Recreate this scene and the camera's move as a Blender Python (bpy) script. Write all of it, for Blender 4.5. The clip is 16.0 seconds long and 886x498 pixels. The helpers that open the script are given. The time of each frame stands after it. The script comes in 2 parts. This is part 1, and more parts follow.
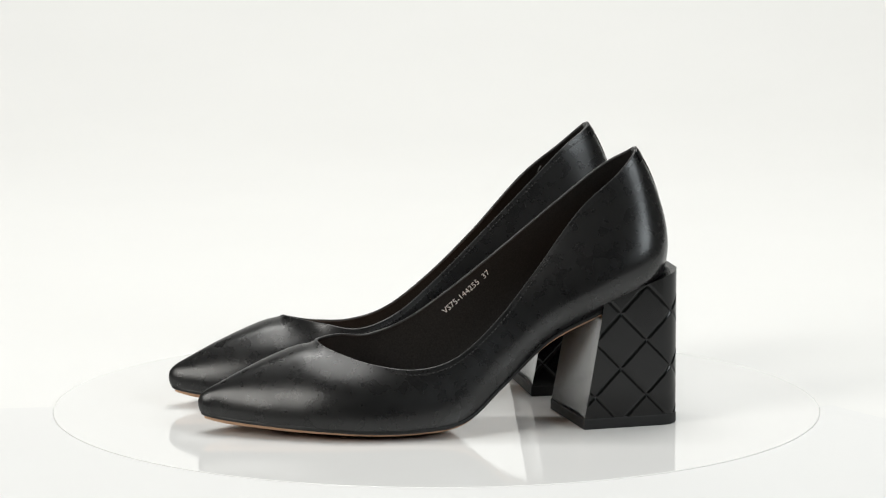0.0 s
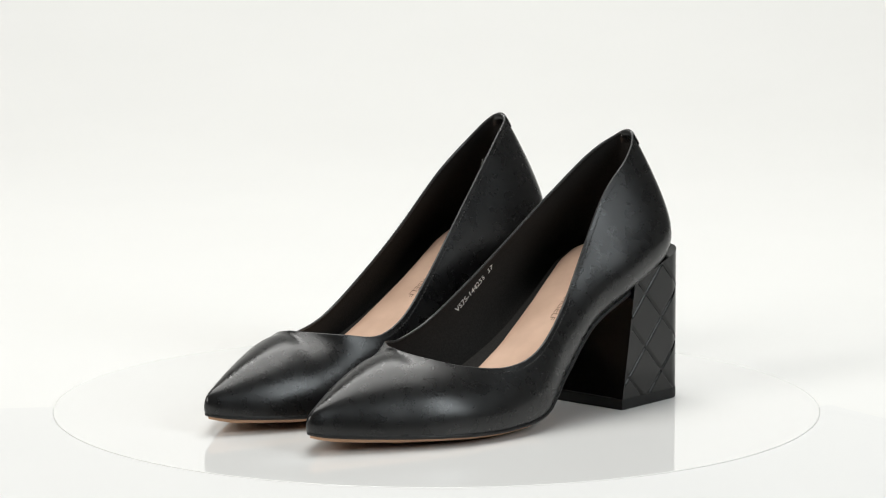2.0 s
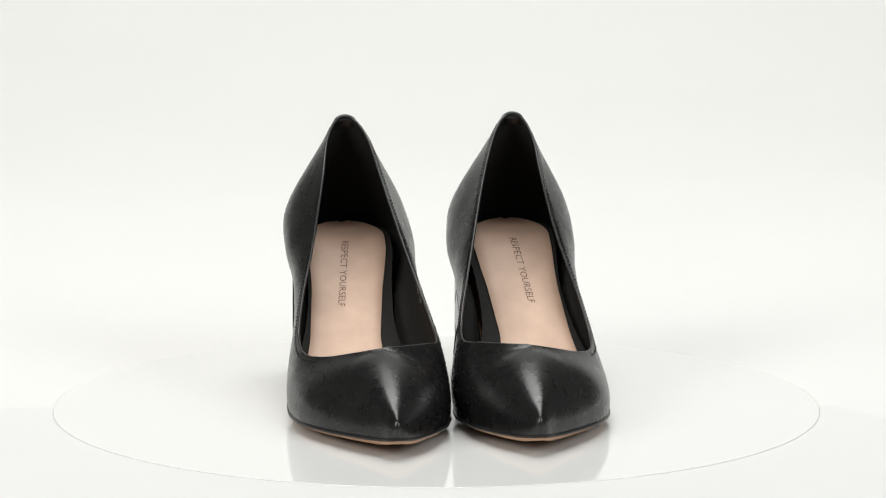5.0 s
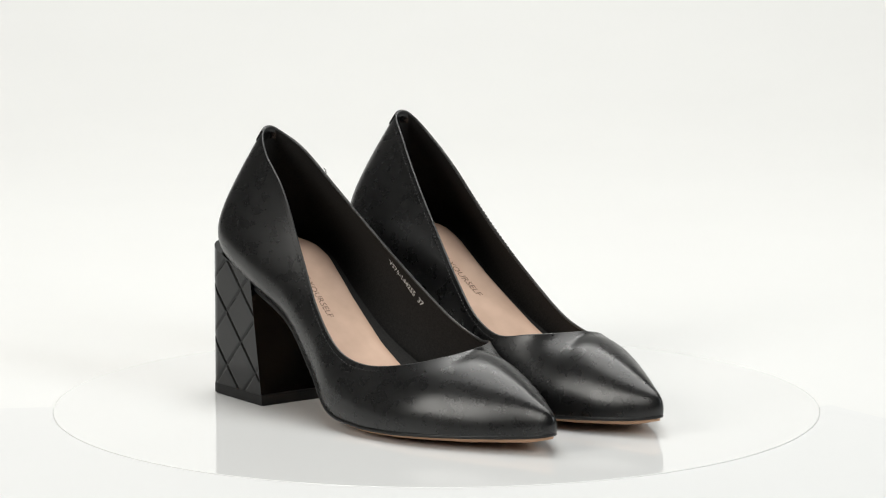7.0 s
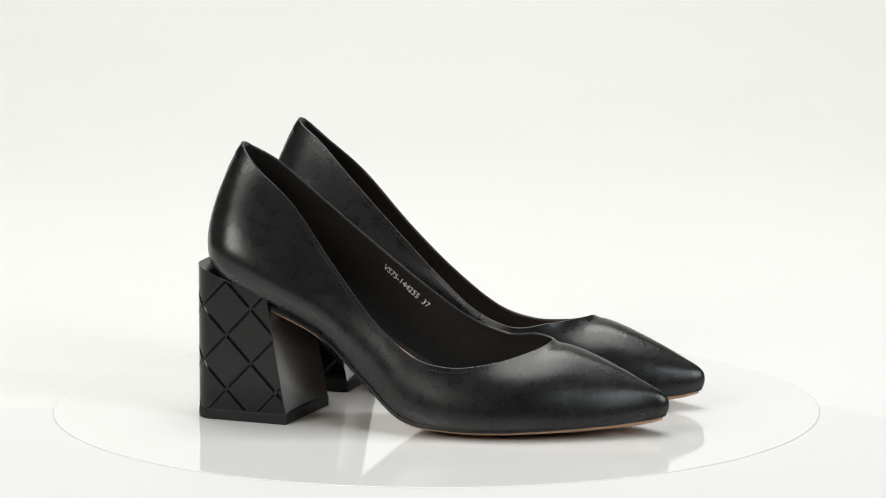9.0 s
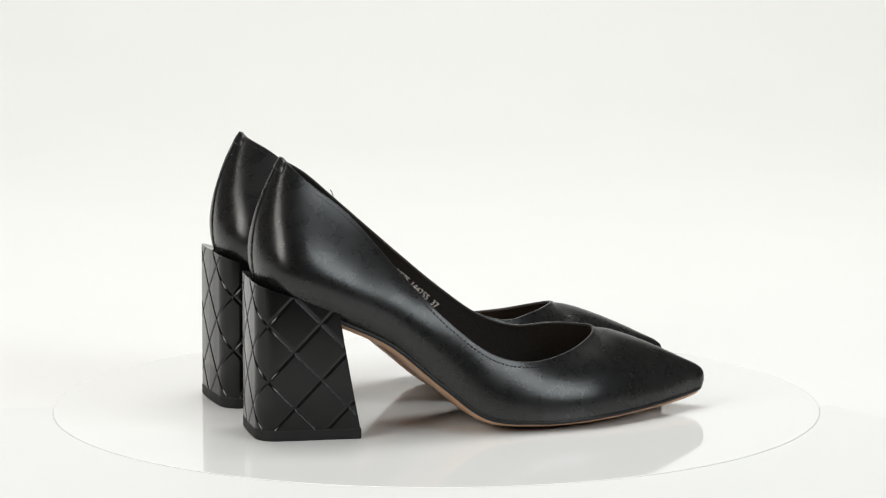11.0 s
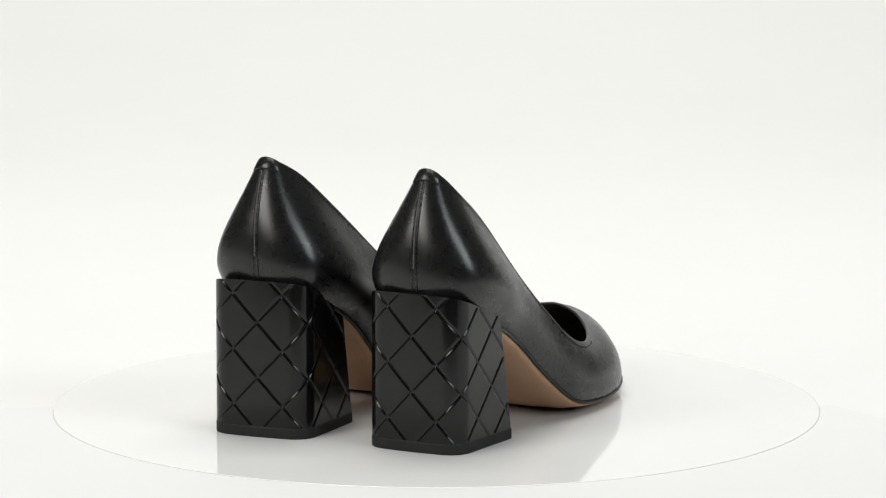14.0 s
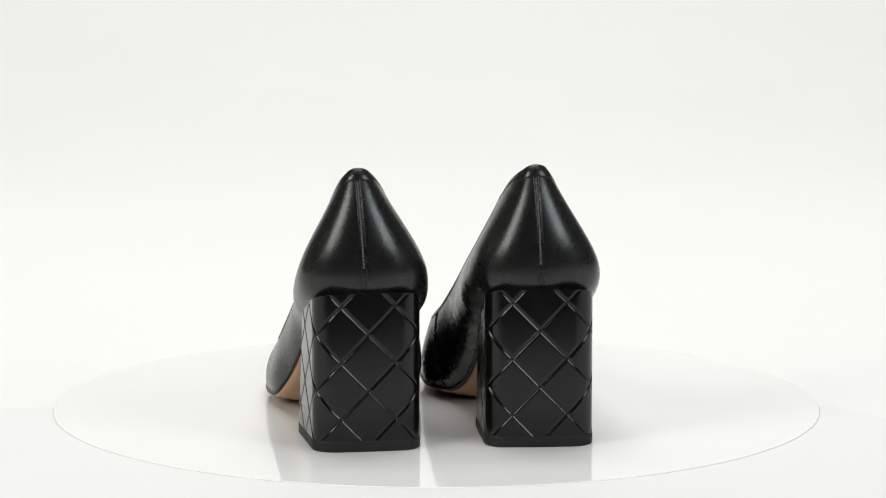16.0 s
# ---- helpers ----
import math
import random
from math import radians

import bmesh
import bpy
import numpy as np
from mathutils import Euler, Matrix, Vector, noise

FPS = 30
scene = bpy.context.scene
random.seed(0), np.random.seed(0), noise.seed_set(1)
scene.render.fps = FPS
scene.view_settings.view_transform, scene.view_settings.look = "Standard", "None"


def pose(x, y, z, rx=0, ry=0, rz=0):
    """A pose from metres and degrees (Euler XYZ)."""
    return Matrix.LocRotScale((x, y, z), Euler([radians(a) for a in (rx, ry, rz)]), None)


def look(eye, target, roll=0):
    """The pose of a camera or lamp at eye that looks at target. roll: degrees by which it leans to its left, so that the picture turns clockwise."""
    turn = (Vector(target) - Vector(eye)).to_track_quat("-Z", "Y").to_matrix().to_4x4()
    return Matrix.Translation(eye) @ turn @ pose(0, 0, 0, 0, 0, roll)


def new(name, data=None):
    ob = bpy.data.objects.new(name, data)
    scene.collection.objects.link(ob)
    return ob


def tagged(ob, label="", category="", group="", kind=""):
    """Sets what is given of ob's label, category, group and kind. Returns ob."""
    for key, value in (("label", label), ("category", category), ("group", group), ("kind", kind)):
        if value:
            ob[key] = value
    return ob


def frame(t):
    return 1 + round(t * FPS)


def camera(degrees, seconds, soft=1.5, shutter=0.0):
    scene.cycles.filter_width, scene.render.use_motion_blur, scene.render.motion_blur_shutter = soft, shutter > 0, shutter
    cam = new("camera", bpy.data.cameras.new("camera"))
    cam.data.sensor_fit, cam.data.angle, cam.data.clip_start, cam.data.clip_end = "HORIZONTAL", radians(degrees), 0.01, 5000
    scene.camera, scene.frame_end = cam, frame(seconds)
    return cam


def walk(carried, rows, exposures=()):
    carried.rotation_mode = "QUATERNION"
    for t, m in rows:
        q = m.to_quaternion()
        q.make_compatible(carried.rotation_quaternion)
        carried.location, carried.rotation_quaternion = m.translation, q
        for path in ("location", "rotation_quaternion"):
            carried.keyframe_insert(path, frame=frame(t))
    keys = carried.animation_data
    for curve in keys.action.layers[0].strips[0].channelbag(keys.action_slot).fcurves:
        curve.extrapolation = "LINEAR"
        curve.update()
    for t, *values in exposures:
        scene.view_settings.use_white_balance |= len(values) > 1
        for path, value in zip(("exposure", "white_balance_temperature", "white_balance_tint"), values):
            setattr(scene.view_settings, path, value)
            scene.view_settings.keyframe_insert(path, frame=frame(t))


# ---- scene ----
import functools
from mathutils.bvhtree import BVHTree

# a still camera on a stand, far off with a long lens
cam = camera(9.242, 16.0, soft=1.2)
CAM = pose(0.00339, -2.7855, 0.559, 90 - 9.701, 0, 0)
walk(cam, [(0.0, CAM), (16.0, CAM)])

# ---- light: a white studio with soft boxes and an added backdrop fill ----
world = bpy.data.worlds.new("studio_air")
scene.world = world
world.use_nodes = True
world.node_tree.nodes["Background"].inputs["Color"].default_value = (0.9, 0.95, 1.0, 1)
world.node_tree.nodes["Background"].inputs["Strength"].default_value = 0.1


def soft_box(name, eye, target, w, h, watts, colour=(1, 0.995, 0.968)):
    lamp = bpy.data.lights.new(name, "AREA")
    lamp.shape, lamp.size, lamp.size_y, lamp.energy, lamp.color = "RECTANGLE", w, h, watts, colour
    ob = new(name, lamp)
    ob.matrix_world = look(eye, target)
    return ob


soft_box("softbox_top", (0, 0.2, 1.6), (0, 0.15, 0), 1.1, 1.2, 19)
soft_box("softbox_left", (-1.3, -1.15, 1.05), (0, 0, 0.08), 0.75, 0.95, 18, (1, 0.98, 0.93))
soft_box("softbox_right", (1.35, -1.15, 1.05), (0, 0, 0.08), 0.75, 0.95, 14.5, (0.9, 0.97, 1))
# added fill with no known source, brightens the sweep behind the disc
soft_box("backdrop_fill", (0, 0.9, 2.3), (0, 2.4, 0.9), 2.0, 0.5, 30)
scene.view_settings.exposure = 0.0


# ---- materials ----
def shader(name, base, rough, metal=0.0, spec=0.5):
    m = bpy.data.materials.new(name)
    m.use_nodes = True
    b = m.node_tree.nodes["Principled BSDF"]
    b.inputs["Base Color"].default_value = (*base, 1)
    b.inputs["Roughness"].default_value = rough
    b.inputs["Metallic"].default_value = metal
    b.inputs["Specular IOR Level"].default_value = spec
    return m, m.node_tree, b


def add_noise(nt, scale, detail=3.0, rough=0.5):
    co = nt.nodes.new("ShaderNodeTexCoord")
    n = nt.nodes.new("ShaderNodeTexNoise")
    n.inputs["Scale"].default_value, n.inputs["Detail"].default_value = scale, detail
    n.inputs["Roughness"].default_value = rough
    nt.links.new(co.outputs["Object"], n.inputs["Vector"])
    return n.outputs["Fac"], co.outputs["Object"]


def ramp(nt, src, lo, hi, a=0.3, b=0.7):
    r = nt.nodes.new("ShaderNodeMapRange")
    r.inputs["From Min"].default_value, r.inputs["From Max"].default_value = a, b
    r.inputs["To Min"].default_value, r.inputs["To Max"].default_value = lo, hi
    nt.links.new(src, r.inputs["Value"])
    return r.outputs["Result"]


def mix_colour(nt, fac, c1, c2):
    m = nt.nodes.new("ShaderNodeMix")
    m.data_type = "RGBA"
    m.inputs["A"].default_value, m.inputs["B"].default_value = (*c1, 1), (*c2, 1)
    nt.links.new(fac, m.inputs["Factor"])
    return m.outputs["Result"]


def bump(nt, b, height, strength, distance, after=None):
    n = nt.nodes.new("ShaderNodeBump")
    n.inputs["Strength"].default_value, n.inputs["Distance"].default_value = strength, distance
    nt.links.new(height, n.inputs["Height"])
    if after:
        nt.links.new(after, n.inputs["Normal"])
    nt.links.new(n.outputs["Normal"], b.inputs["Normal"])
    return n.outputs["Normal"]


def leather():
    m, nt, b = shader("black_leather", (0.010, 0.010, 0.0105), 0.32, spec=0.52)
    big, co = add_noise(nt, 45, 3)
    nt.links.new(mix_colour(nt, ramp(nt, big, 0, 1), (0.006, 0.006, 0.0062), (0.0082, 0.008, 0.008)), b.inputs["Base Color"])
    mid, _ = add_noise(nt, 160, 4)
    nt.links.new(ramp(nt, mid, 0.25, 0.315), b.inputs["Roughness"])
    v = nt.nodes.new("ShaderNodeTexVoronoi")
    v.inputs["Scale"].default_value = 1000
    nt.links.new(co, v.inputs["Vector"])
    n1 = bump(nt, b, v.outputs["Distance"], 0.035, 0.0003)
    place = nt.nodes.new("ShaderNodeMapping")
    place.inputs["Scale"].default_value = (260, 260, 1150)
    nt.links.new(co, place.inputs["Vector"])
    crease = nt.nodes.new("ShaderNodeTexNoise")
    crease.inputs["Scale"].default_value, crease.inputs["Detail"].default_value, crease.inputs["Distortion"].default_value = 1.0, 4, 0.8
    nt.links.new(place.outputs["Vector"], crease.inputs["Vector"])
    n1 = bump(nt, b, ramp(nt, crease.outputs["Fac"], 0, 1, 0.35, 0.75), 0.01, 0.0003, n1)
    soft, _ = add_noise(nt, 60, 3)
    bump(nt, b, soft, 0.015, 0.002, n1)
    return m


def lining():
    m, nt, b = shader("black_lining", (0.02, 0.02, 0.02), 0.8, spec=0.15)
    g, _ = add_noise(nt, 1400, 2)
    nt.links.new(mix_colour(nt, ramp(nt, g, 0, 1), (0.018, 0.017, 0.0165), (0.030, 0.0285, 0.027)), b.inputs["Base Color"])
    bump(nt, b, g, 0.2, 0.0002)
    return m


def beige(name, base, dark, rough):
    m, nt, b = shader(name, base, rough, spec=0.35)
    g, _ = add_noise(nt, 55, 4)
    nt.links.new(mix_colour(nt, ramp(nt, g, 0, 1), dark, base), b.inputs["Base Color"])
    f, _ = add_noise(nt, 1800, 2)
    bump(nt, b, f, 0.12, 0.00015)
    return m


def heel_plastic(name, base, lo, hi, spec=0.29):
    m, nt, b = shader(name, base, lo, spec=spec)
    g, _ = add_noise(nt, 120, 4)
    nt.links.new(ramp(nt, g, lo, hi), b.inputs["Roughness"])
    return m


def white_sheet(name, base, rough, spec=0.5):
    m, nt, b = shader(name, base, rough, spec=spec)
    g, _ = add_noise(nt, 6, 4)
    d = tuple(c * 0.985 for c in base)
    nt.links.new(mix_colour(nt, ramp(nt, g, 0, 1), d, base), b.inputs["Base Color"])
    return m


LEATHER, LINING = leather(), lining()
INSOLE = beige("beige_insole_leather", (0.68, 0.47, 0.35), (0.56, 0.375, 0.275), 0.5)
OUTSOLE = beige("tan_outsole", (0.50, 0.30, 0.185), (0.44, 0.26, 0.155), 0.42)
EDGE = heel_plastic("black_edge_ink", (0.012, 0.012, 0.012), 0.3, 0.42)
HEEL = heel_plastic("black_lacquered_heel", (0.004, 0.004, 0.004), 0.15, 0.18, 0.36)
RUBBER = heel_plastic("black_rubber", (0.014, 0.014, 0.014), 0.5, 0.62)
CUT_EDGE = shader("worn_black_edge", (0.03, 0.03, 0.03), 0.28)[0]
THREAD = heel_plastic("black_thread", (0.016, 0.0155, 0.015), 0.5, 0.65)
SEAM_THREAD = heel_plastic("grey_waxed_thread", (0.11, 0.107, 0.10), 0.35, 0.5)
PRINT = shader("white_foil_print", (0.88, 0.88, 0.86), 0.5)[0]
STAMP = shader("brown_stamp", (0.16, 0.085, 0.05), 0.6)[0]
DISC = white_sheet("white_gloss_acrylic", (0.81, 0.81, 0.80), 0.05, 0.4)
# added room, out of view: its greys set how dark the leather reflects
FLOOR = white_sheet("dark_studio_floor", (0.08, 0.08, 0.08), 0.6)
WALL = white_sheet("grey_wall_paint", (0.3, 0.297, 0.29), 0.7, 0.2)
CARD = white_sheet("white_card", (0.755, 0.757, 0.75), 0.6, 0.2)
PAPER = white_sheet("white_matte_paper", (0.79, 0.79, 0.775), 0.7, 0.2)


# ---- mesh helpers ----
def mesh_of(name, verts, faces, material, smooth=True, weld=0.0):
    me = bpy.data.meshes.new(name)
    me.from_pydata([tuple(map(float, v)) for v in verts], [], [tuple(map(int, q)) for q in faces])
    if weld:
        bm = bmesh.new()
        bm.from_mesh(me)
        bmesh.ops.remove_doubles(bm, verts=bm.verts, dist=weld)
        bm.to_mesh(me)
        bm.free()
    me.materials.append(material)
    me.polygons.foreach_set("use_smooth", [smooth] * len(me.polygons))
    me.update()
    return me


def part(name, data, parent, label=""):
    ob = new(name, data)
    ob.parent = parent
    if label:
        tagged(ob, label)
    return ob


def grid_faces(nu, nv, flip=False, closed_u=False):
    out = []
    for i in range(nu if closed_u else nu - 1):
        for j in range(nv - 1):
            a, b = i * nv + j, ((i + 1) % nu) * nv + j
            q = (a, b, b + 1, a + 1)
            out.append(q[::-1] if flip else q)
    return out


def spline(points, per):
    """A smooth curve through points, per samples a stretch."""
    c = np.asarray(points, float)
    p = np.vstack([2 * c[0] - c[1], c, 2 * c[-1] - c[-2]])
    u = np.linspace(0, 1, per, endpoint=False)[:, None]
    out = []
    for i in range(1, len(p) - 2):
        a, b, d, e = p[i - 1], p[i], p[i + 1], p[i + 2]
        out.append(0.5 * (2 * b + (d - a) * u + (2 * a - 5 * b + 4 * d - e) * u * u + (3 * b - a - 3 * d + e) * u ** 3))
    out.append(c[-1:])
    return np.vstack(out)


# ---- the shoe: x to the toe, y to the outer side, z up, in millimetres ----
PER, NV = 10, 22
PLATE = 7e-5
FX = (5, 9, 19, 43, 69, 94, 116, 142, 165.1, 180.2, 193.3, 203.4, 214.5, 225.6, 235, 241.2, 243.2)
FZ = (76, 75, 71, 60, 47, 26, 9.5, 6, 6, 6.7, 7.3, 7.8, 8.5, 9.2, 10, 11, 11.5)
FY_OUT = (0, 17, 24.5, 26, 26, 31, 38, 40.5, 38.5, 34.6, 29.2, 23.7, 17.3, 9.9, 3.4, -0.3, -3.9)
FY_IN = (0, -17, -24.5, -26, -22.5, -22, -28, -38, -39.3, -36.8, -34, -30, -25, -18.8, -12.6, -7.8, -3.9)
RIDGE = [(183.6, -3, 45.4), (194.8, -4.2, 42.5), (207, -4.4, 38.0), (220.6, -3.8, 32), (232, -3.5, 26.3), (238.8, -3.7, 23), (242.2, -3.9, 20.6)]
TOP_OUT = [(18.6, 0, 139.9), (20.7, 6.2, 137), (30.5, 11.3, 127.5), (50.5, 15, 110.7), (74.7, 22, 81.8), (97, 29.8, 57.5),
           (118.6, 34, 40.5), (139, 32.8, 35), (160, 24.5, 37), (177.4, 10.5, 42.2)]
TOP_IN = [(18.6, 0, 139.9), (21.2, -6.2, 137.3), (34.5, -11.8, 128.8), (56, -17.4, 110), (84, -24, 85.5), (108, -30, 65),
          (130, -34.5, 49), (150, -35, 42), (167, -27.5, 43.8), (178.5, -14.5, 45.2)]
# bulge of the wall: out and up from the sole edge, out and down from the top edge
BULGE = [(5.5, 20, 12.5, -18), (12, 19, 10, -18), (18, 18, 10.5, -22), (17, 16, 11, -22), (9.5, 11, 9.5, -13), (4, 10, 5, -11),
         (3, 9, 4, -10), (2.5, 10, 5, -8), (2.5, 13, 9, -6), (2.5, 17, 14, -3.2), (2, 20, 15, -2.6), (2, 19, 15, -2.3),
         (1.5, 17, 13, -1.5), (1.5, 13, 11, -0.7), (1.3, 9.5, 8, -0.5), (1.6, 7, 5, -0.5), (1.8, 5, 2.4, -0.9)]
TURN_TOP = (180, 135, 105, 92, 90, 95, 92, 85, 65, 50, 46, 62, 78, 88, 90, 80, 0)
TURN_OUT = (180, 135, 105, 92, 90, 95, 92, 88, 85, 80, 75, 70, 65, 55, 40, 20, 0)


def side_curves(side):
    """Feather line, top line, bulge and outward direction of one side (1 outer, -1 inner)."""
    fy, other = (FY_OUT, FY_IN) if side > 0 else (FY_IN, FY_OUT)
    edge = [(FX[1], other[1], FZ[1])] + list(zip(FX, fy, FZ)) + [(FX[-2], other[-2], FZ[-2])]
    f = spline(edge, PER)[PER:-PER]
    mine, theirs = (TOP_OUT, TOP_IN) if side > 0 else (TOP_IN, TOP_OUT)
    rim_line = spline([theirs[1]] + mine + [RIDGE[0], theirs[-1]], PER)[PER:-PER]
    t = np.concatenate([rim_line[:-1], spline(RIDGE, PER)])
    k = spline(BULGE, PER)
    if side < 0:
        # the upper hangs over the narrow waist of the sole on the inner side
        at = np.arange(len(k)) / PER
        k[:, 0] += np.interp(at, (2.5, 4, 5, 6, 7, 8), (0, 6, 8.5, 7, 2, 0))
        k[:, 1] -= np.interp(at, (2.5, 4, 5, 6, 7), (0, 5, 6, 5, 0))
    a = np.radians(spline([(v, 0) for v in TURN_OUT], PER)[:, 0])
    n = np.stack([np.cos(a), side * np.sin(a), 0 * a], 1)
    a = np.radians(spline([(v, 0) for v in TURN_TOP], PER)[:, 0])
    n2 = np.stack([np.cos(a), side * np.sin(a), 0 * a], 1)
    return f, t, k, n, n2


def wall_surface(side, v=None):
    f, t, k, n, n2 = side_curves(side)
    up = np.array([0, 0, 1.0])
    p1 = f + n * k[:, :1] + up * k[:, 1:2]
    p2 = t + n2 * k[:, 2:3] + up * k[:, 3:4]
    # over the vamp the section is a rounded arch from the sole edge to the ridge
    st = np.arange(len(f)) / PER
    b = np.clip((st - 8.6) / 2.0, 0, 1)
    b = (b * b * (3 - 2 * b))[:, None]
    d = t - f
    full = 0.50 + 0.08 * np.clip((st - 12) / 2, 0, 1)
    q1 = f + np.stack([0.6 + 1.6 * np.clip((st - 13.5) / 2.5, 0, 1), -0.02 * d[:, 1], full * d[:, 2]], 1)
    q2 = t - np.stack([(0.35 + 0.55 * np.clip((st - 13.5) / 2.5, 0, 1)) * d[:, 0], full * d[:, 1], -0.16 * d[:, 0] + 0.05 * d[:, 2]], 1)
    p1, p2 = p1 * (1 - b) + q1 * b, p2 * (1 - b) + q2 * b
    v = (np.linspace(0, 1, NV) if v is None else v)[None, :, None]
    return (f[:, None] * (1 - v) ** 3 + 3 * p1[:, None] * v * (1 - v) ** 2 + 3 * p2[:, None] * v * v * (1 - v) + t[:, None] * v ** 3)


@functools.lru_cache(maxsize=None)
def whole_upper():
    """Columns from the toe along the inner side, round the back and along the outer side to the toe."""
    g = np.concatenate([wall_surface(-1)[::-1], wall_surface(1)[1:]])
    n, m = g.shape[:2]
    station = np.abs(np.arange(n) - n // 2) / PER
    # stretch the vamp like a thin plate over the last, held softly to its sections
    own = np.arange(n * m).reshape(n, m)
    own[n // 2:, -1] = np.where(station[n // 2:] > 10.05, own[:n // 2 + 1, -1][::-1], own[n // 2:, -1])
    free = np.zeros((n, m), bool)
    free[(station > 7.0) & (station < 15.7), 2:-1] = True
    free[:n // 2, -1] = (station[:n // 2] > 10.05) & (station[:n // 2] < 15.7)
    index = -np.ones(n * m, int)
    index[np.flatnonzero(free.ravel())] = np.arange(free.sum())
    flat = g.reshape(-1, 3)
    rows = []
    for a in range(1, n - 1):
        if station[a] < 6.4:
            continue
        for b in range(1, m):
            if b < m - 1:
                rows.append((own[a, b], own[a - 1, b], own[a + 1, b], own[a, b - 1], own[a, b + 1]))
            elif station[a] > 10.05 and a < n // 2:
                rows.append((own[a, b], own[a - 1, b], own[a + 1, b], own[a, b - 1], own[n - 1 - a, b - 1]))
    rows = np.array(rows)
    count = int(free.sum())
    big, rhs = np.zeros((count, count)), np.zeros((count, 3))
    weight = np.array([1, -0.25, -0.25, -0.25, -0.25])
    col = index[rows]
    known = np.einsum("k,rkc->rc", weight, np.where((col < 0)[..., None], flat[rows], 0.0))
    for p in range(5):
        ok = col[:, p] >= 0
        np.add.at(rhs, col[ok, p], -weight[p] * known[ok])
        for q in range(5):
            both = ok & (col[:, q] >= 0)
            np.add.at(big, (col[both, p], col[both, q]), weight[p] * weight[q])
    hold = np.full((n, m), PLATE)
    hold[:, -1] = 0.03
    held = hold.ravel()[free.ravel()]
    big[np.arange(count), np.arange(count)] += held
    rhs += held[:, None] * flat[free.ravel()]
    flat = flat.copy()
    flat[free.ravel()] = np.linalg.solve(big, rhs)
    return flat[own.ravel()].reshape(n, m, 3)


def normals(g):
    du = np.gradient(g, axis=0)
    dv = np.gradient(g, axis=1)
    n = np.cross(du, dv)
    ln = np.linalg.norm(n, axis=2, keepdims=True)
    return -n / np.maximum(ln, 1e-9)


def tube(path, radius, sides=8, closed=False):
    """A round cord along a path."""
    p = np.asarray(path, float)
    d = np.gradient(p, axis=0)
    d /= np.maximum(np.linalg.norm(d, axis=1, keepdims=True), 1e-9)
    up = np.array([0.02, 0.03, 1.0])
    s = np.cross(d, up)
    s /= np.maximum(np.linalg.norm(s, axis=1, keepdims=True), 1e-9)
    w = np.cross(s, d)
    a = np.linspace(0, 2 * np.pi, sides, endpoint=False)
    v = p[:, None] + radius * (np.cos(a)[None, :, None] * s[:, None] + np.sin(a)[None, :, None] * w[:, None])
    faces = []
    m = len(p)
    for i in range(m - 1):
        for j in range(sides):
            k = (j + 1) % sides
            faces.append((i * sides + j, i * sides + k, (i + 1) * sides + k, (i + 1) * sides + j))
    return v.reshape(-1, 3), faces


def dash(p, d, n, length, width, height):
    """One stitch: a small raised pad."""
    s = np.cross(n, d)
    c = [p + d * length * a + s * width * b for a, b in ((-.5, -.3), (-.2, -.5), (.2, -.5), (.5, -.3), (.5, .3), (.2, .5), (-.2, .5), (-.5, .3))]
    top = [p + n * height + d * length * a + s * width * b for a, b in ((-.28, -.22), (.28, -.22), (.28, .22), (-.28, .22))]
    faces = [(8, 9, 10, 11), (0, 1, 8), (1, 2, 9, 8), (2, 3, 9), (3, 4, 10, 9), (4, 5, 10), (5, 6, 11, 10), (6, 7, 11), (7, 0, 8, 11)]
    return c + top, faces


def heel_outline(z, grow=0.0):
    """Half plan outline of the heel at height z: from the middle of the back round the outer corner to the front edge."""
    k = z / 66.0
    fx = 53.5 - 10.5 * k
    half, r = 27.1 + grow, 11.0
    pts = [(0.0 - grow, 0), (0.15 - grow, 8), (0.6 - grow, half - r)]
    for a in np.linspace(0, 90, 25)[1:]:
        pts.append((r - grow + 0.6 - r * math.cos(math.radians(a)), half - r + r * math.sin(math.radians(a))))
    for q in (0.35, 0.7, 1.0):
        pts.append((r + (fx + grow * 0.6 - r) * q, half + 1.1 * q * (1 - 0.5 * k)))
    return np.array(pts)


def resample(p, n):
    s = np.r_[0, np.cumsum(np.linalg.norm(np.diff(p, axis=0), axis=1))]
    u = np.linspace(0, s[-1], n)
    return np.stack([np.interp(u, s, p[:, i]) for i in range(p.shape[1])], 1), u


def heel_turn(v):
    """The heel stands turned a little to the outer side."""
    v = np.array(v, float).reshape(-1, 3)
    c, d = math.cos(0.065), math.sin(0.065)
    x, y = v[:, 0] - 20, v[:, 1].copy()
    return np.stack([20.6 + x * c - y * d, x * d + y * c, v[:, 2]], 1)


def rim(x):
    return 80.0 - 0.36 * x


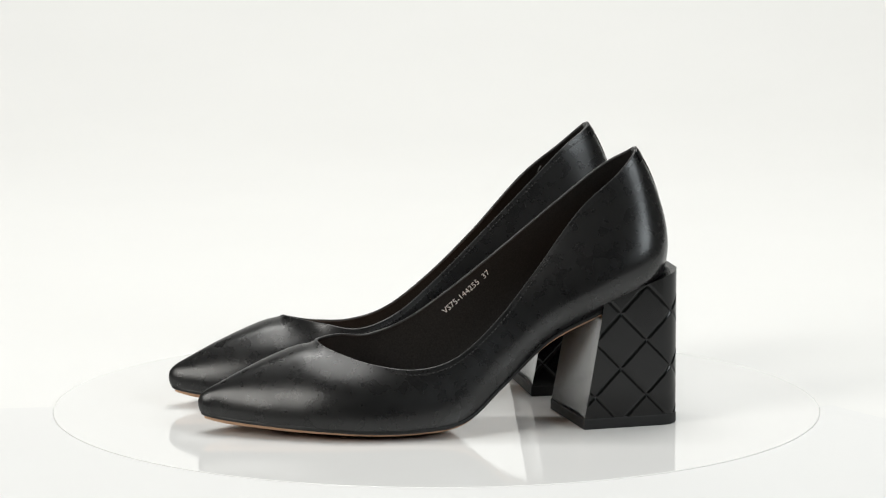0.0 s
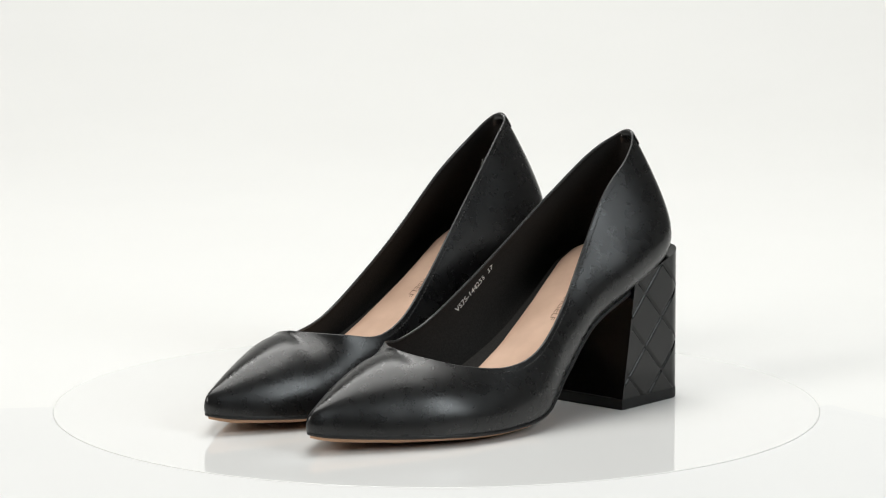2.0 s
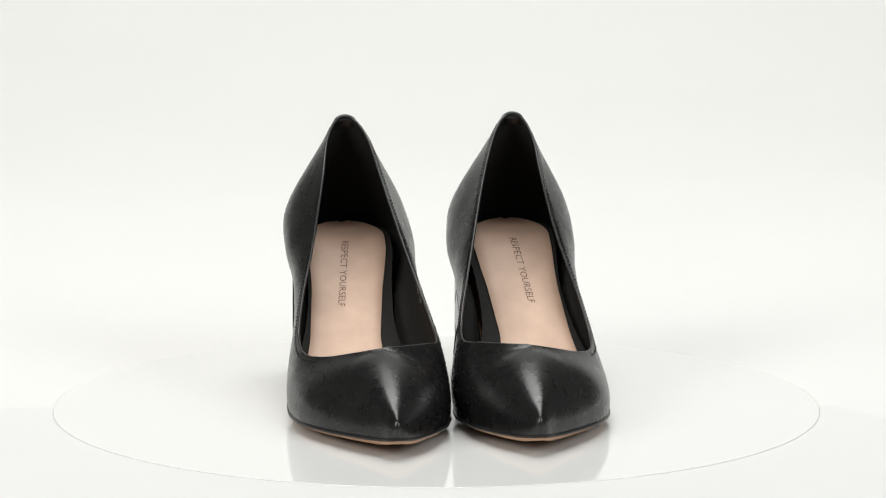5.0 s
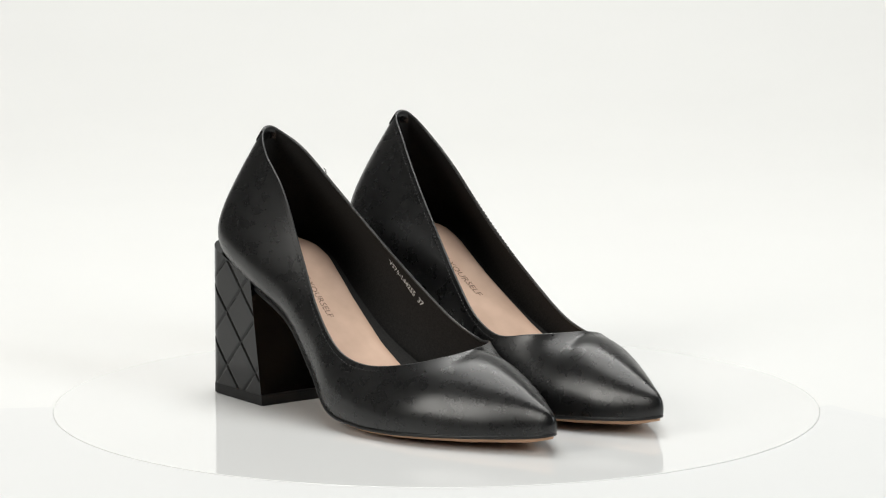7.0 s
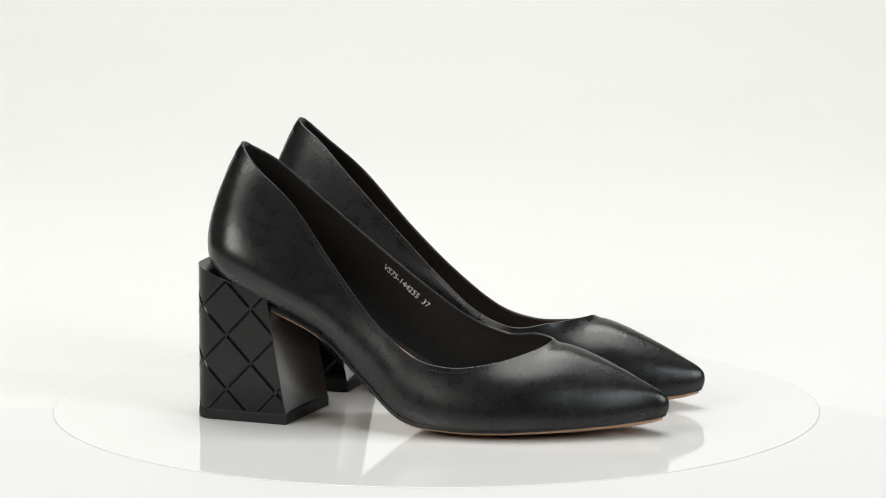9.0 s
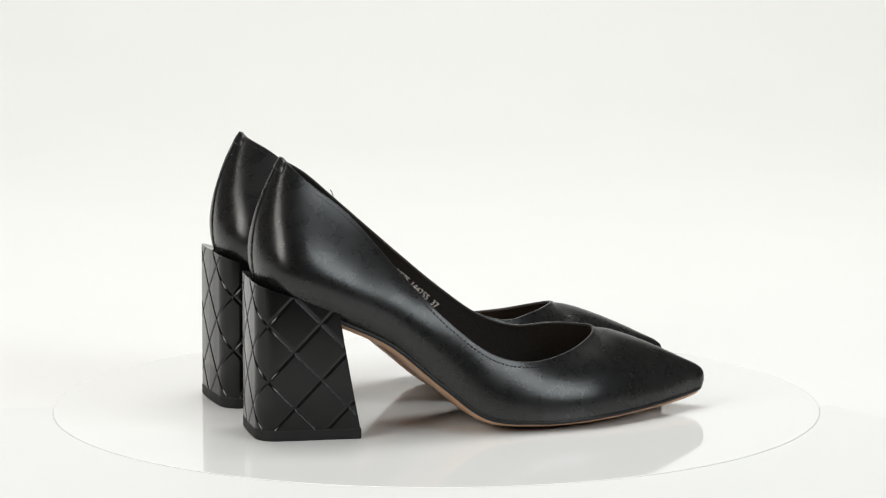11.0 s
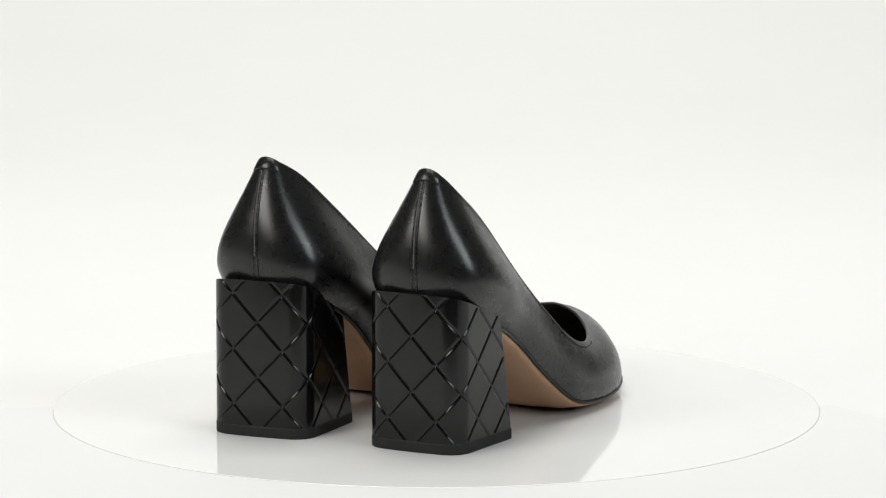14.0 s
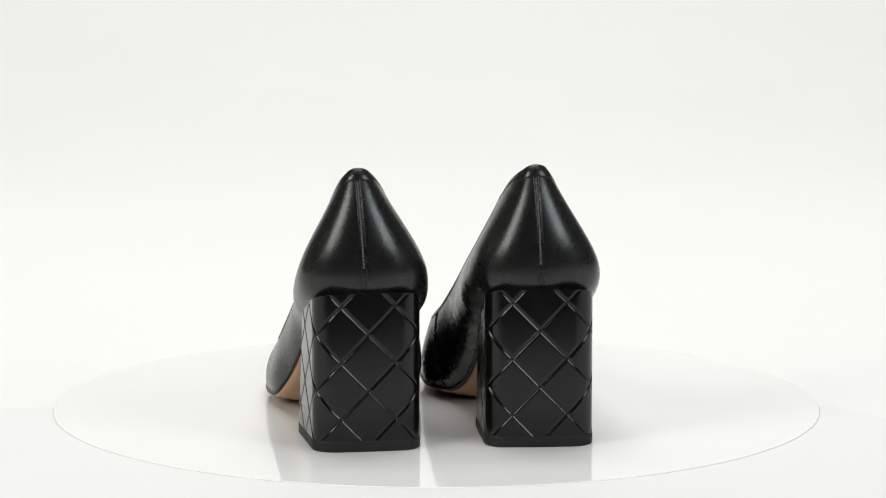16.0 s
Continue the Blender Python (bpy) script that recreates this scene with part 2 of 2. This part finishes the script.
def heel_block(nz=190, ns=210):
    """The heel with its incised lattice of diamonds on the back and the sides; the front is smooth."""
    zz = np.linspace(0, 1, nz)
    base = 5.5
    rows = []
    for z1 in zz:
        half, s = resample(heel_outline(base + z1 * 66), ns)
        z = base + z1 * (rim(half[:, 0]) - base)
        d1 = s / 13.75 + (z - 31) / 14.1
        d2 = s / 13.75 - (z - 31) / 14.1
        dist = np.minimum(np.abs((d1 + 1) % 2 - 1), np.abs((d2 + 1) % 2 - 1)) * 9.85
        cut = 0.66 * np.clip(1 - dist / 0.95, 0, 1)
        edge = np.clip((s[-1] - s) / 1.2, 0, 1) * np.clip((1 - z1) * 80 / 1.2, 0, 1)
        cut = cut * edge
        t = np.gradient(half, axis=0)
        n = np.stack([-t[:, 1], t[:, 0]], 1)
        n /= np.linalg.norm(n, axis=1, keepdims=True)
        p = half - n * cut[:, None]
        p[0, 1] = 0
        other = p[::-1] * np.array([1, -1])
        full = np.vstack([other[:-1], p])
        rows.append(np.column_stack([full, np.r_[z[::-1][:-1], z]]))
    g = np.array(rows).transpose(1, 0, 2)
    return g


def flip_y(v, s):
    v = np.array(v, float)
    v[..., 1] *= s
    return v.reshape(-1, 3) * 0.001


def seat_height(x):
    return np.interp(x, (8, 20, 35, 45, 85, 116, 150, 185, 215), (82, 81, 78, 73.5, 46.2, 26, 14, 12, 13))


def glyphs(text, height):
    """Outline letters as a flat mesh: vertices (along, up) and faces."""
    c = bpy.data.curves.new("letters", "FONT")
    c.body, c.size, c.resolution_u = text, height, 2
    ob = new("letters", c)
    bpy.context.view_layer.update()
    me = bpy.data.meshes.new_from_object(ob.evaluated_get(bpy.context.evaluated_depsgraph_get()))
    v = np.array([tuple(a.co)[:2] for a in me.vertices])
    faces = [tuple(p.vertices) for p in me.polygons]
    bpy.data.objects.remove(ob)
    return v, faces


def pump_shoe(s, label):
    """A pump; s = 1 or -1 for the two mirror images."""
    fl = s < 0
    shoe = tagged(new("pump_shoe"), label, "shoe", "pair of pumps")
    g = whole_upper().copy()
    lean = np.clip((g[..., 2] - 90) / 50, 0, 1) * np.clip((75 - g[..., 0]) / 40, 0, 1)
    g[..., 1] += (2.6 if s > 0 else -1.0) * lean
    nu, nv = g.shape[:2]
    nrm = normals(g)
    part("upper", mesh_of("upper", flip_y(g, s), grid_faces(nu, nv, not fl), LEATHER, weld=1e-5), shoe, "smooth black leather upper with a pointed toe")
    # lining, set in from the leather
    keep = slice(3 * PER, nu - 3 * PER)
    inner = (g - nrm * 1.5)[keep]
    part("lining", mesh_of("lining", flip_y(inner, s), grid_faces(len(inner), nv, fl), LINING), shoe, "matte black lining")
    # rolled top edge
    tl = 10 * PER
    mid = nu // 2
    edge = (g - nrm * 0.75)[mid - tl:mid + tl + 1, -1]
    v, f = tube(edge, 0.72)
    part("top_edge", mesh_of("top_edge", flip_y(v, s), [q[::-1] for q in f] if fl else f, CUT_EDGE, weld=1e-5), shoe)
    # stitches along the top edge
    line = []
    for i in range(mid - tl, mid + tl + 1):
        col = g[i]
        length = np.r_[0, np.cumsum(np.linalg.norm(np.diff(col[::-1], axis=0), axis=1))]
        line.append([np.interp(2.6, length, col[::-1][:, q]) for q in range(3)])
    pts, u = resample(np.array(line), int(np.linalg.norm(np.diff(line, axis=0), axis=1).sum() / 2.3))
    nn, _ = resample(nrm[mid - tl:mid + tl + 1, -2], len(pts))
    vs, fs = [], []
    for i in range(1, len(pts) - 1):
        if pts[i][0] > 150:
            continue
        d = pts[i + 1] - pts[i - 1]
        d /= np.linalg.norm(d)
        c, q = dash(pts[i] + nn[i] * 0.08, d, nn[i] / np.linalg.norm(nn[i]), 1.7, 0.75, 0.42)
        fs += [tuple(k + len(vs) for k in a) for a in q]
        vs += c
    tagged(part("stitching", mesh_of("stitching", flip_y(vs, s), fs if not fl else [a[::-1] for a in fs], THREAD), shoe), kind="stuff")
    # back seam: two raised lips and a row of stitches
    col, cn = g[mid], nrm[mid]
    low = 0 * col
    low[:, 1] = s
    for off, radius in ((-0.5, 0.62), (1.75, 0.4)):
        path = col[1:-2] + cn[1:-2] * 0.05 + low[1:-2] * off
        v, f = tube(path, radius, 8)
        part("back_seam", mesh_of("back_seam", flip_y(v, s), f if not fl else [a[::-1] for a in f], LEATHER), shoe)
    pts, u = resample(col[5:-2] + cn[5:-2] * 0.15 + low[5:-2] * 0.75, 27)
    vs, fs = [], []
    for i in range(1, len(pts) - 1):
        d = pts[i + 1] - pts[i - 1] + np.array([0, 0.5 * s, 0])
        d /= np.linalg.norm(d)
        c, q = dash(pts[i], d, np.array([-1.0, 0, 0.2]), 1.8, 0.95, 0.5)
        fs += [tuple(k + len(vs) for k in a) for a in q]
        vs += c
    tagged(part("seam_stitching", mesh_of("seam_stitching", flip_y(vs, s), fs if not fl else [a[::-1] for a in fs], SEAM_THREAD), shoe), kind="stuff")
    # seam down the inner side, and the mark on the sole
    path = np.array([wall_surface(-1)[63 - int(3 * q), k] for k, q in enumerate(np.linspace(0, 1, NV))])
    v, f = tube(path[:-1] + np.array([0, -0.15, 0]), 0.45, 6)
    part("side_seam", mesh_of("side_seam", flip_y(v, s), f if not fl else [a[::-1] for a in f], LEATHER), shoe)
    # folded tab over the top of the seam
    span = slice(mid - 8, mid + 9)
    out = nrm[span].copy()
    out[:, -1] = out[:, -2]
    top = g[span]
    taper = np.sqrt(np.cos(np.linspace(-1.45, 1.45, 17)))[:, None]
    out[:, :] *= (0.45 + 0.55 * taper)[:, None]
    lift = taper * np.array([0, 0, 0.4])
    rows = [top[:, -3] - out[:, -3] * 0.2, top[:, -3] + out[:, -3] * 0.55, top[:, -3] * 0.85 + top[:, -2] * 0.15 + out[:, -3] * 0.85]
    rows += [top[:, -2] + out[:, -2] * 0.85, top[:, -1] + out[:, -1] * 0.75, top[:, -1] + out[:, -1] * 0.45 + lift * 0.75]
    rows += [top[:, -1] - out[:, -1] * 0.75 + lift * 1.05, top[:, -1] - out[:, -1] * 1.9 + lift * 0.6, top[:, -2] - out[:, -2] * 2.1, top[:, -3] - out[:, -3] * 2.0]
    tab = np.stack(rows, axis=1)
    part("back_tab", mesh_of("back_tab", flip_y(tab, s), grid_faces(tab.shape[0], tab.shape[1], not fl), LEATHER), shoe, "folded leather tab at the back seam")
    # insole, narrower than the shoe, on a black sock that fills the rest
    fo, fi = side_curves(1)[0], side_curves(-1)[0]
    rows = []
    for i in range(3, 13 * PER):
        a, b = fi[i], fo[i]
        rows.append([[x, (a[1] * (1 - q) + b[1] * q) * 0.9, seat_height(x) - 2.2] for q in np.linspace(0, 1, 9) for x in (a[0] * (1 - q) + b[0] * q + 0.5,)])
    rows = np.array(rows)
    part("sock", mesh_of("sock", flip_y(rows, s), grid_faces(rows.shape[0], 9, not fl), LINING), shoe)
    rows = []
    for x in np.r_[9 + 9 * (1 - np.cos(np.linspace(0, np.pi / 2, 10))), np.linspace(19, 200, 60)]:
        end = math.sqrt(max(0.0, 1 - ((33 - min(x, 33)) / 24.2) ** 2))
        lo = np.interp(x, (25, 45, 70, 100, 130, 160, 200), (-20.5, -20, -15.5, -12, -14, -18, -16)) * end
        hi = np.interp(x, (25, 45, 70, 100, 130, 160, 200), (20.5, 21, 21.5, 24.5, 30, 31, 18)) * end
        shift = 1.5 * min(max((x - 60) / 60, 0), 1)
        lo, hi = lo + shift, hi + shift
        row = []
        for k, q in enumerate(np.linspace(0, 1, 15)):
            e = abs(2 * q - 1)
            row.append([x, lo * (1 - q) + hi * q, seat_height(x) - 0.6 + 0.9 * e ** 3 - (1.4 if k in (0, 14) else 0)])
        rows.append(row)
    rows = np.array(rows)
    part("insole", mesh_of("insole", flip_y(rows, s), grid_faces(rows.shape[0], 15, not fl), INSOLE), shoe, "smooth beige leather insole with small brown stamp")
    # outsole: rounded edge and a domed underside
    fo, fi = fo[27:], fi[27:]
    rows = []
    for a, b in zip(fi, fo):
        w = b[1] - a[1]
        low = np.interp(a[0], (40, 100, 125, 160, 200, 242), (5, 5, 5.6, 5.6, 5.6, 3.4))
        ring = []
        for q, dz in ((0.022, 0.6), (0.022, 2.1), (0.035, 3.1), (0.09, 3.9), (0.2, None), (0.5, None), (0.8, None), (0.91, 3.9), (0.965, 3.1), (0.978, 2.1), (0.978, 0.6)):
            drop = low - (0.0 if abs(q - 0.5) < 0.1 else 0.4) if dz is None else min(dz, low)
            ring.append([a[0] * (1 - q) + b[0] * q, a[1] + w * q, a[2] * (1 - q) + b[2] * q - drop])
        rows.append(ring)
    rows = np.array(rows)
    rows[..., 0] -= 2.2 * np.clip((rows[..., 0] - 180) / 62, 0, 2) ** 2
    part("outsole", mesh_of("outsole", flip_y(rows, s), grid_faces(rows.shape[0], rows.shape[1], not fl), OUTSOLE, weld=1e-5), shoe, "tan leather outsole with a dark edge")
    vs, fs = [], []
    for i in range(14):
        a = 2 * math.pi * i / 14
        for r in (1.15, 1.65):
            x = 84 + r * math.cos(a)
            vs.append((x, 6 + r * math.sin(a), np.interp(x, FX, FZ) - 5.15))
        k = (i + 1) % 14
        fs.append((2 * i, 2 * i + 1, 2 * k + 1, 2 * k))
    part("sole_stamp", mesh_of("sole_stamp", flip_y(vs, s), fs, STAMP, smooth=False), shoe, "small brown ring stamped on the sole")
    loop = np.concatenate([fi, fo[::-1][1:]])
    loop[:, 0] -= 1.2 * np.clip((loop[:, 0] - 220) / 20, 0, 1)
    mid_y = np.array([0, 0, -0.8])
    v, f = tube(loop * np.array([0.9985, 0.99, 1]) + mid_y, 1.15)
    part("welt", mesh_of("welt", flip_y(v, s), [q[::-1] for q in f] if fl else f, EDGE), shoe, "thin black edge between upper and sole")
    # heel block, its front face, its top and its rubber tip
    hb = heel_block()
    nu, nz = hb.shape[:2]
    v = list(hb.reshape(-1, 3))
    f = grid_faces(nu, nz, False)
    base = len(v)
    for q in np.linspace(0, 1, 9):
        for j in range(nz):
            a, b = hb[0, j], hb[-1, j]
            p = a * (1 - q) + b * q
            v.append(p - np.array([1.6 * (1 - (2 * q - 1) ** 2), 0, 0]))
    for i in range(8):
        for j in range(nz - 1):
            a = base + i * nz + j
            f.append((a, a + 1, a + nz + 1, a + nz))
    top = len(v)
    for i in range(nu):
        v.append(hb[i, -1])
    v.append(np.array([24.0, 0, rim(24.0) - 1.5]))
    for i in range(nu - 1):
        f.append((top + i, top + i + 1, len(v) - 1))
    part("heel", mesh_of("heel", flip_y(heel_turn(v), s), f if not fl else [a[::-1] for a in f], HEEL), shoe, "black lacquered block heel with incised diamond lattice")
    half, _ = resample(heel_outline(3.0, 0.15), 40)
    full = np.vstack([half[::-1][:-1] * np.array([1, -1]), half])
    n = len(full)
    centre = np.array([26.0, 0])
    v = []
    for sc, z in ((0.985, 0.0), (1.0, 0.5), (1.0, 5.0), (0.99, 5.6)):
        v += [(*(centre + (p - centre) * sc), z) for p in full]
    f = []
    for r in range(3):
        for i in range(n):
            j = (i + 1) % n
            f.append((r * n + i, (r + 1) * n + i, (r + 1) * n + j, r * n + j))
    f.append(tuple(range(n)))
    f.append(tuple(3 * n + i for i in range(n))[::-1])
    part("heel_tip", mesh_of("heel_tip", flip_y(heel_turn(v), s), f if fl else [a[::-1] for a in f], RUBBER, smooth=False), shoe, "matte black rubber heel tip")
    if s < 0:
        # a loose thread end on the inner top edge
        e = wall_surface(-1)[27, -1]
        v, f = tube(e + np.array([(0, 0.8, -1), (0.2, 0.6, 1.2), (-0.4, 0.4, 2.6), (-1.2, 0.9, 3.6)]), 0.28, 6)
        part("loose_thread", mesh_of("loose_thread", flip_y(v, s), f, SEAM_THREAD), shoe, "loose grey thread end")
    # article number printed on the inner wall
    tv, tf = glyphs("VS75-144255  37", 5.2)
    tv = tv - tv.min(0)
    span_x = tv[:, 0].max()
    a, b = (np.array([110.0, 51.0]), np.array([87.0, 72.0])) if s > 0 else (np.array([84.5, 73.5]), np.array([107.5, 53.0]))
    along = (b - a) / span_x
    size = np.linalg.norm(along)
    upv = np.array([-along[1], along[0]]) if s < 0 else np.array([along[1], -along[0]])
    if upv[1] < 0:
        upv = -upv
    tree = BVHTree.FromPolygons([Vector(p) for p in inner.reshape(-1, 3)], grid_faces(len(inner), nv))
    out = []
    for p in tv:
        xz = a + along * p[0] + upv * p[1]
        hit = tree.ray_cast(Vector((xz[0], 0, xz[1])), Vector((0, -1, 0)))[0]
        y = hit.y if hit else -30
        out.append((xz[0], y + 0.12, xz[1]))
    part("size_print", mesh_of("size_print", flip_y(out, s), tf, PRINT, smooth=False), shoe, "white printed article number and size")
    # words stamped on the insole, from the heel to the toe
    tv, tf = glyphs("RESPECT YOURSELF", 5.0)
    tv = tv - tv.min(0)
    tv = tv * np.array([42.0 / tv[:, 0].max(), 3.7 / tv[:, 1].max()]) - np.array([0, 1.85])
    vs = [(39 + px, 1.0 + 0.15 * px + py * s, seat_height(39 + px) - 0.6 + 0.15) for px, py in tv]
    part("insole_stamp", mesh_of("insole_stamp", flip_y(vs, s), tf, STAMP, smooth=False), shoe, "small brown stamped words")
    return shoe


# ---- the table, the backdrop and the turntable ----
def lathe(profile, n=160):
    a = np.linspace(0, 2 * np.pi, n, endpoint=False)
    p = np.array(profile)
    v = np.stack([np.cos(a)[:, None] * p[None, :, 0], np.sin(a)[:, None] * p[None, :, 0], np.tile(p[:, 1], (n, 1))], 2)
    return v.reshape(-1, 3), grid_faces(n, len(p), False, True)


def turntable():
    table = tagged(new("turntable"), "round glossy white turntable disc carrying the shoes", "turntable")
    v, f = lathe([(0.1975, 0.0), (0.15, 0.0), (0.1, 0.0), (0.05, 0.0), (0.0001, 0.0)])
    part("plate", mesh_of("plate", v, f, DISC), table, "glossy white plate")
    v, f = lathe([(0.0001, -0.0012), (0.1970, -0.0012), (0.1980, -0.0010), (0.1983, -0.0006), (0.19825, -0.0003), (0.1980, -0.0001), (0.1975, 0.0)])
    part("edge", mesh_of("edge", v, f, DISC), table, "rounded white edge")
    return table


def backdrop():
    prof = [(-0.44, -0.75), (-0.44, -0.06)]
    for a in np.linspace(90, 0, 7):
        prof.append((-0.38 - 0.06 * math.sin(math.radians(a)), -0.0616 + 0.06 * math.cos(math.radians(a))))
    prof.append((0.9, -0.0016))
    for a in np.linspace(0, 90, 19)[1:]:
        prof.append((0.9 + 1.6 * math.sin(math.radians(a)), -0.0016 + 1.6 * (1 - math.cos(math.radians(a)))))
    prof.append((2.5, 3.4))
    xs = np.linspace(-1.35, 1.35, 9)
    v = [(x, y, z) for y, z in prof for x in xs]
    ob = new("backdrop", mesh_of("backdrop", v, grid_faces(len(prof), len(xs), True), PAPER))
    return tagged(ob, "seamless white paper sweep under and behind the turntable", "backdrop", kind="structure")


def front_sheet():
    """A card in front of the turntable with a round cut-out; its back edge lies beside the disc and lifts a little."""
    v = []
    ang = np.linspace(180, 360, 61)
    for t in ang:
        c, d = math.cos(math.radians(t)), math.sin(math.radians(t))
        far = min((0.32 if c > 0 else 0.7) / max(abs(c), 1e-6), 0.34 / max(abs(d), 1e-6))
        for r in np.r_[0.19835, 0.205, 0.215, 0.24, far]:
            lift = 0.0012 * math.exp(-((c * r - 0.206) / 0.012) ** 2 - (d * r / 0.02) ** 2)
            drop = 1.2 * max(0.0, c * r - 0.205) + 0.15 * max(0.0, -c * r - 0.205)
            v.append((c * r, d * r - 0.0006 - drop, -0.0003 + lift))
    n = len(v)
    f = grid_faces(61, 5, False)
    v += [(x, y, z - 0.0006) for x, y, z in v]
    rimq = [i * 5 for i in range(61)]
    f += [(a, b, b + n, a + n) for a, b in zip(rimq, rimq[1:])]
    for row in (0, 60):
        f += [(row * 5 + j, row * 5 + j + 1, row * 5 + j + 1 + n, row * 5 + j + n) for j in range(4)]
    ob = new("front_card", mesh_of("front_card", v, f, CARD, smooth=False))
    return tagged(ob, "white card with a round cut-out lying before the turntable", "card", kind="structure")


def box(x0, x1, y0, y1, z0, z1):
    v = [(x, y, z) for x in (x0, x1) for y in (y0, y1) for z in (z0, z1)]
    return v, [(0, 1, 3, 2), (4, 6, 7, 5), (0, 4, 5, 1), (2, 3, 7, 6), (0, 2, 6, 4), (1, 5, 7, 3)]


def unseen_room():
    """A plain closed room added round the set, out of view; the leather reflects it."""
    x, y0, y1, z0, z1, w = 2.6, -4.4, 3.0, -0.75, 3.7, 0.12
    for name, size, material, label in (
            ("floor", (-x, x, y0, y1, z0 - w, z0), FLOOR, "unseen dark grey floor added below the paper sweep"),
            ("ceiling", (-x, x, y0, y1, z1, z1 + w), WALL, "unseen plain grey ceiling added to close the set"),
            ("wall_west", (-x - w, -x, y0 - w, y1 + w, z0 - w, z1 + w), WALL, "unseen plain grey wall added to close the set"),
            ("wall_east", (x, x + w, y0 - w, y1 + w, z0 - w, z1 + w), WALL, "unseen plain grey wall added to close the set"),
            ("wall_south", (-x, x, y0 - w, y0, z0 - w, z1 + w), WALL, "unseen plain grey wall added to close the set"),
            ("wall_north", (-x, x, y1, y1 + w, z0 - w, z1 + w), WALL, "unseen plain grey wall added to close the set")):
        v, f = box(*size)
        tagged(new(name, mesh_of(name, v, f, material, smooth=False)), label, name.split("_")[0], kind="structure")


unseen_room()
backdrop()
front_sheet()
disc = turntable()
shoe_a = pump_shoe(1, "black leather block-heel pump with pointed toe, standing on the turntable")
shoe_b = pump_shoe(-1, "black leather block-heel pump with pointed toe, standing on the turntable")

SPIN = 16.4291  # degrees a second
POSE_A = pose(0.1188, -0.02, 0, 0, 0, 192.483)
POSE_B = pose(0.09655, 0.06569, 0, 0, 0, 194.731)


def motions():
    """The disc turns evenly and carries the pair with it."""
    times = [i * 0.25 for i in range(65)]
    for thing, start in ((disc, pose(0, 0, 0)), (shoe_a, POSE_A), (shoe_b, POSE_B)):
        walk(thing, [(t, pose(0, 0, 0, 0, 0, SPIN * t) @ start) for t in times])


motions()
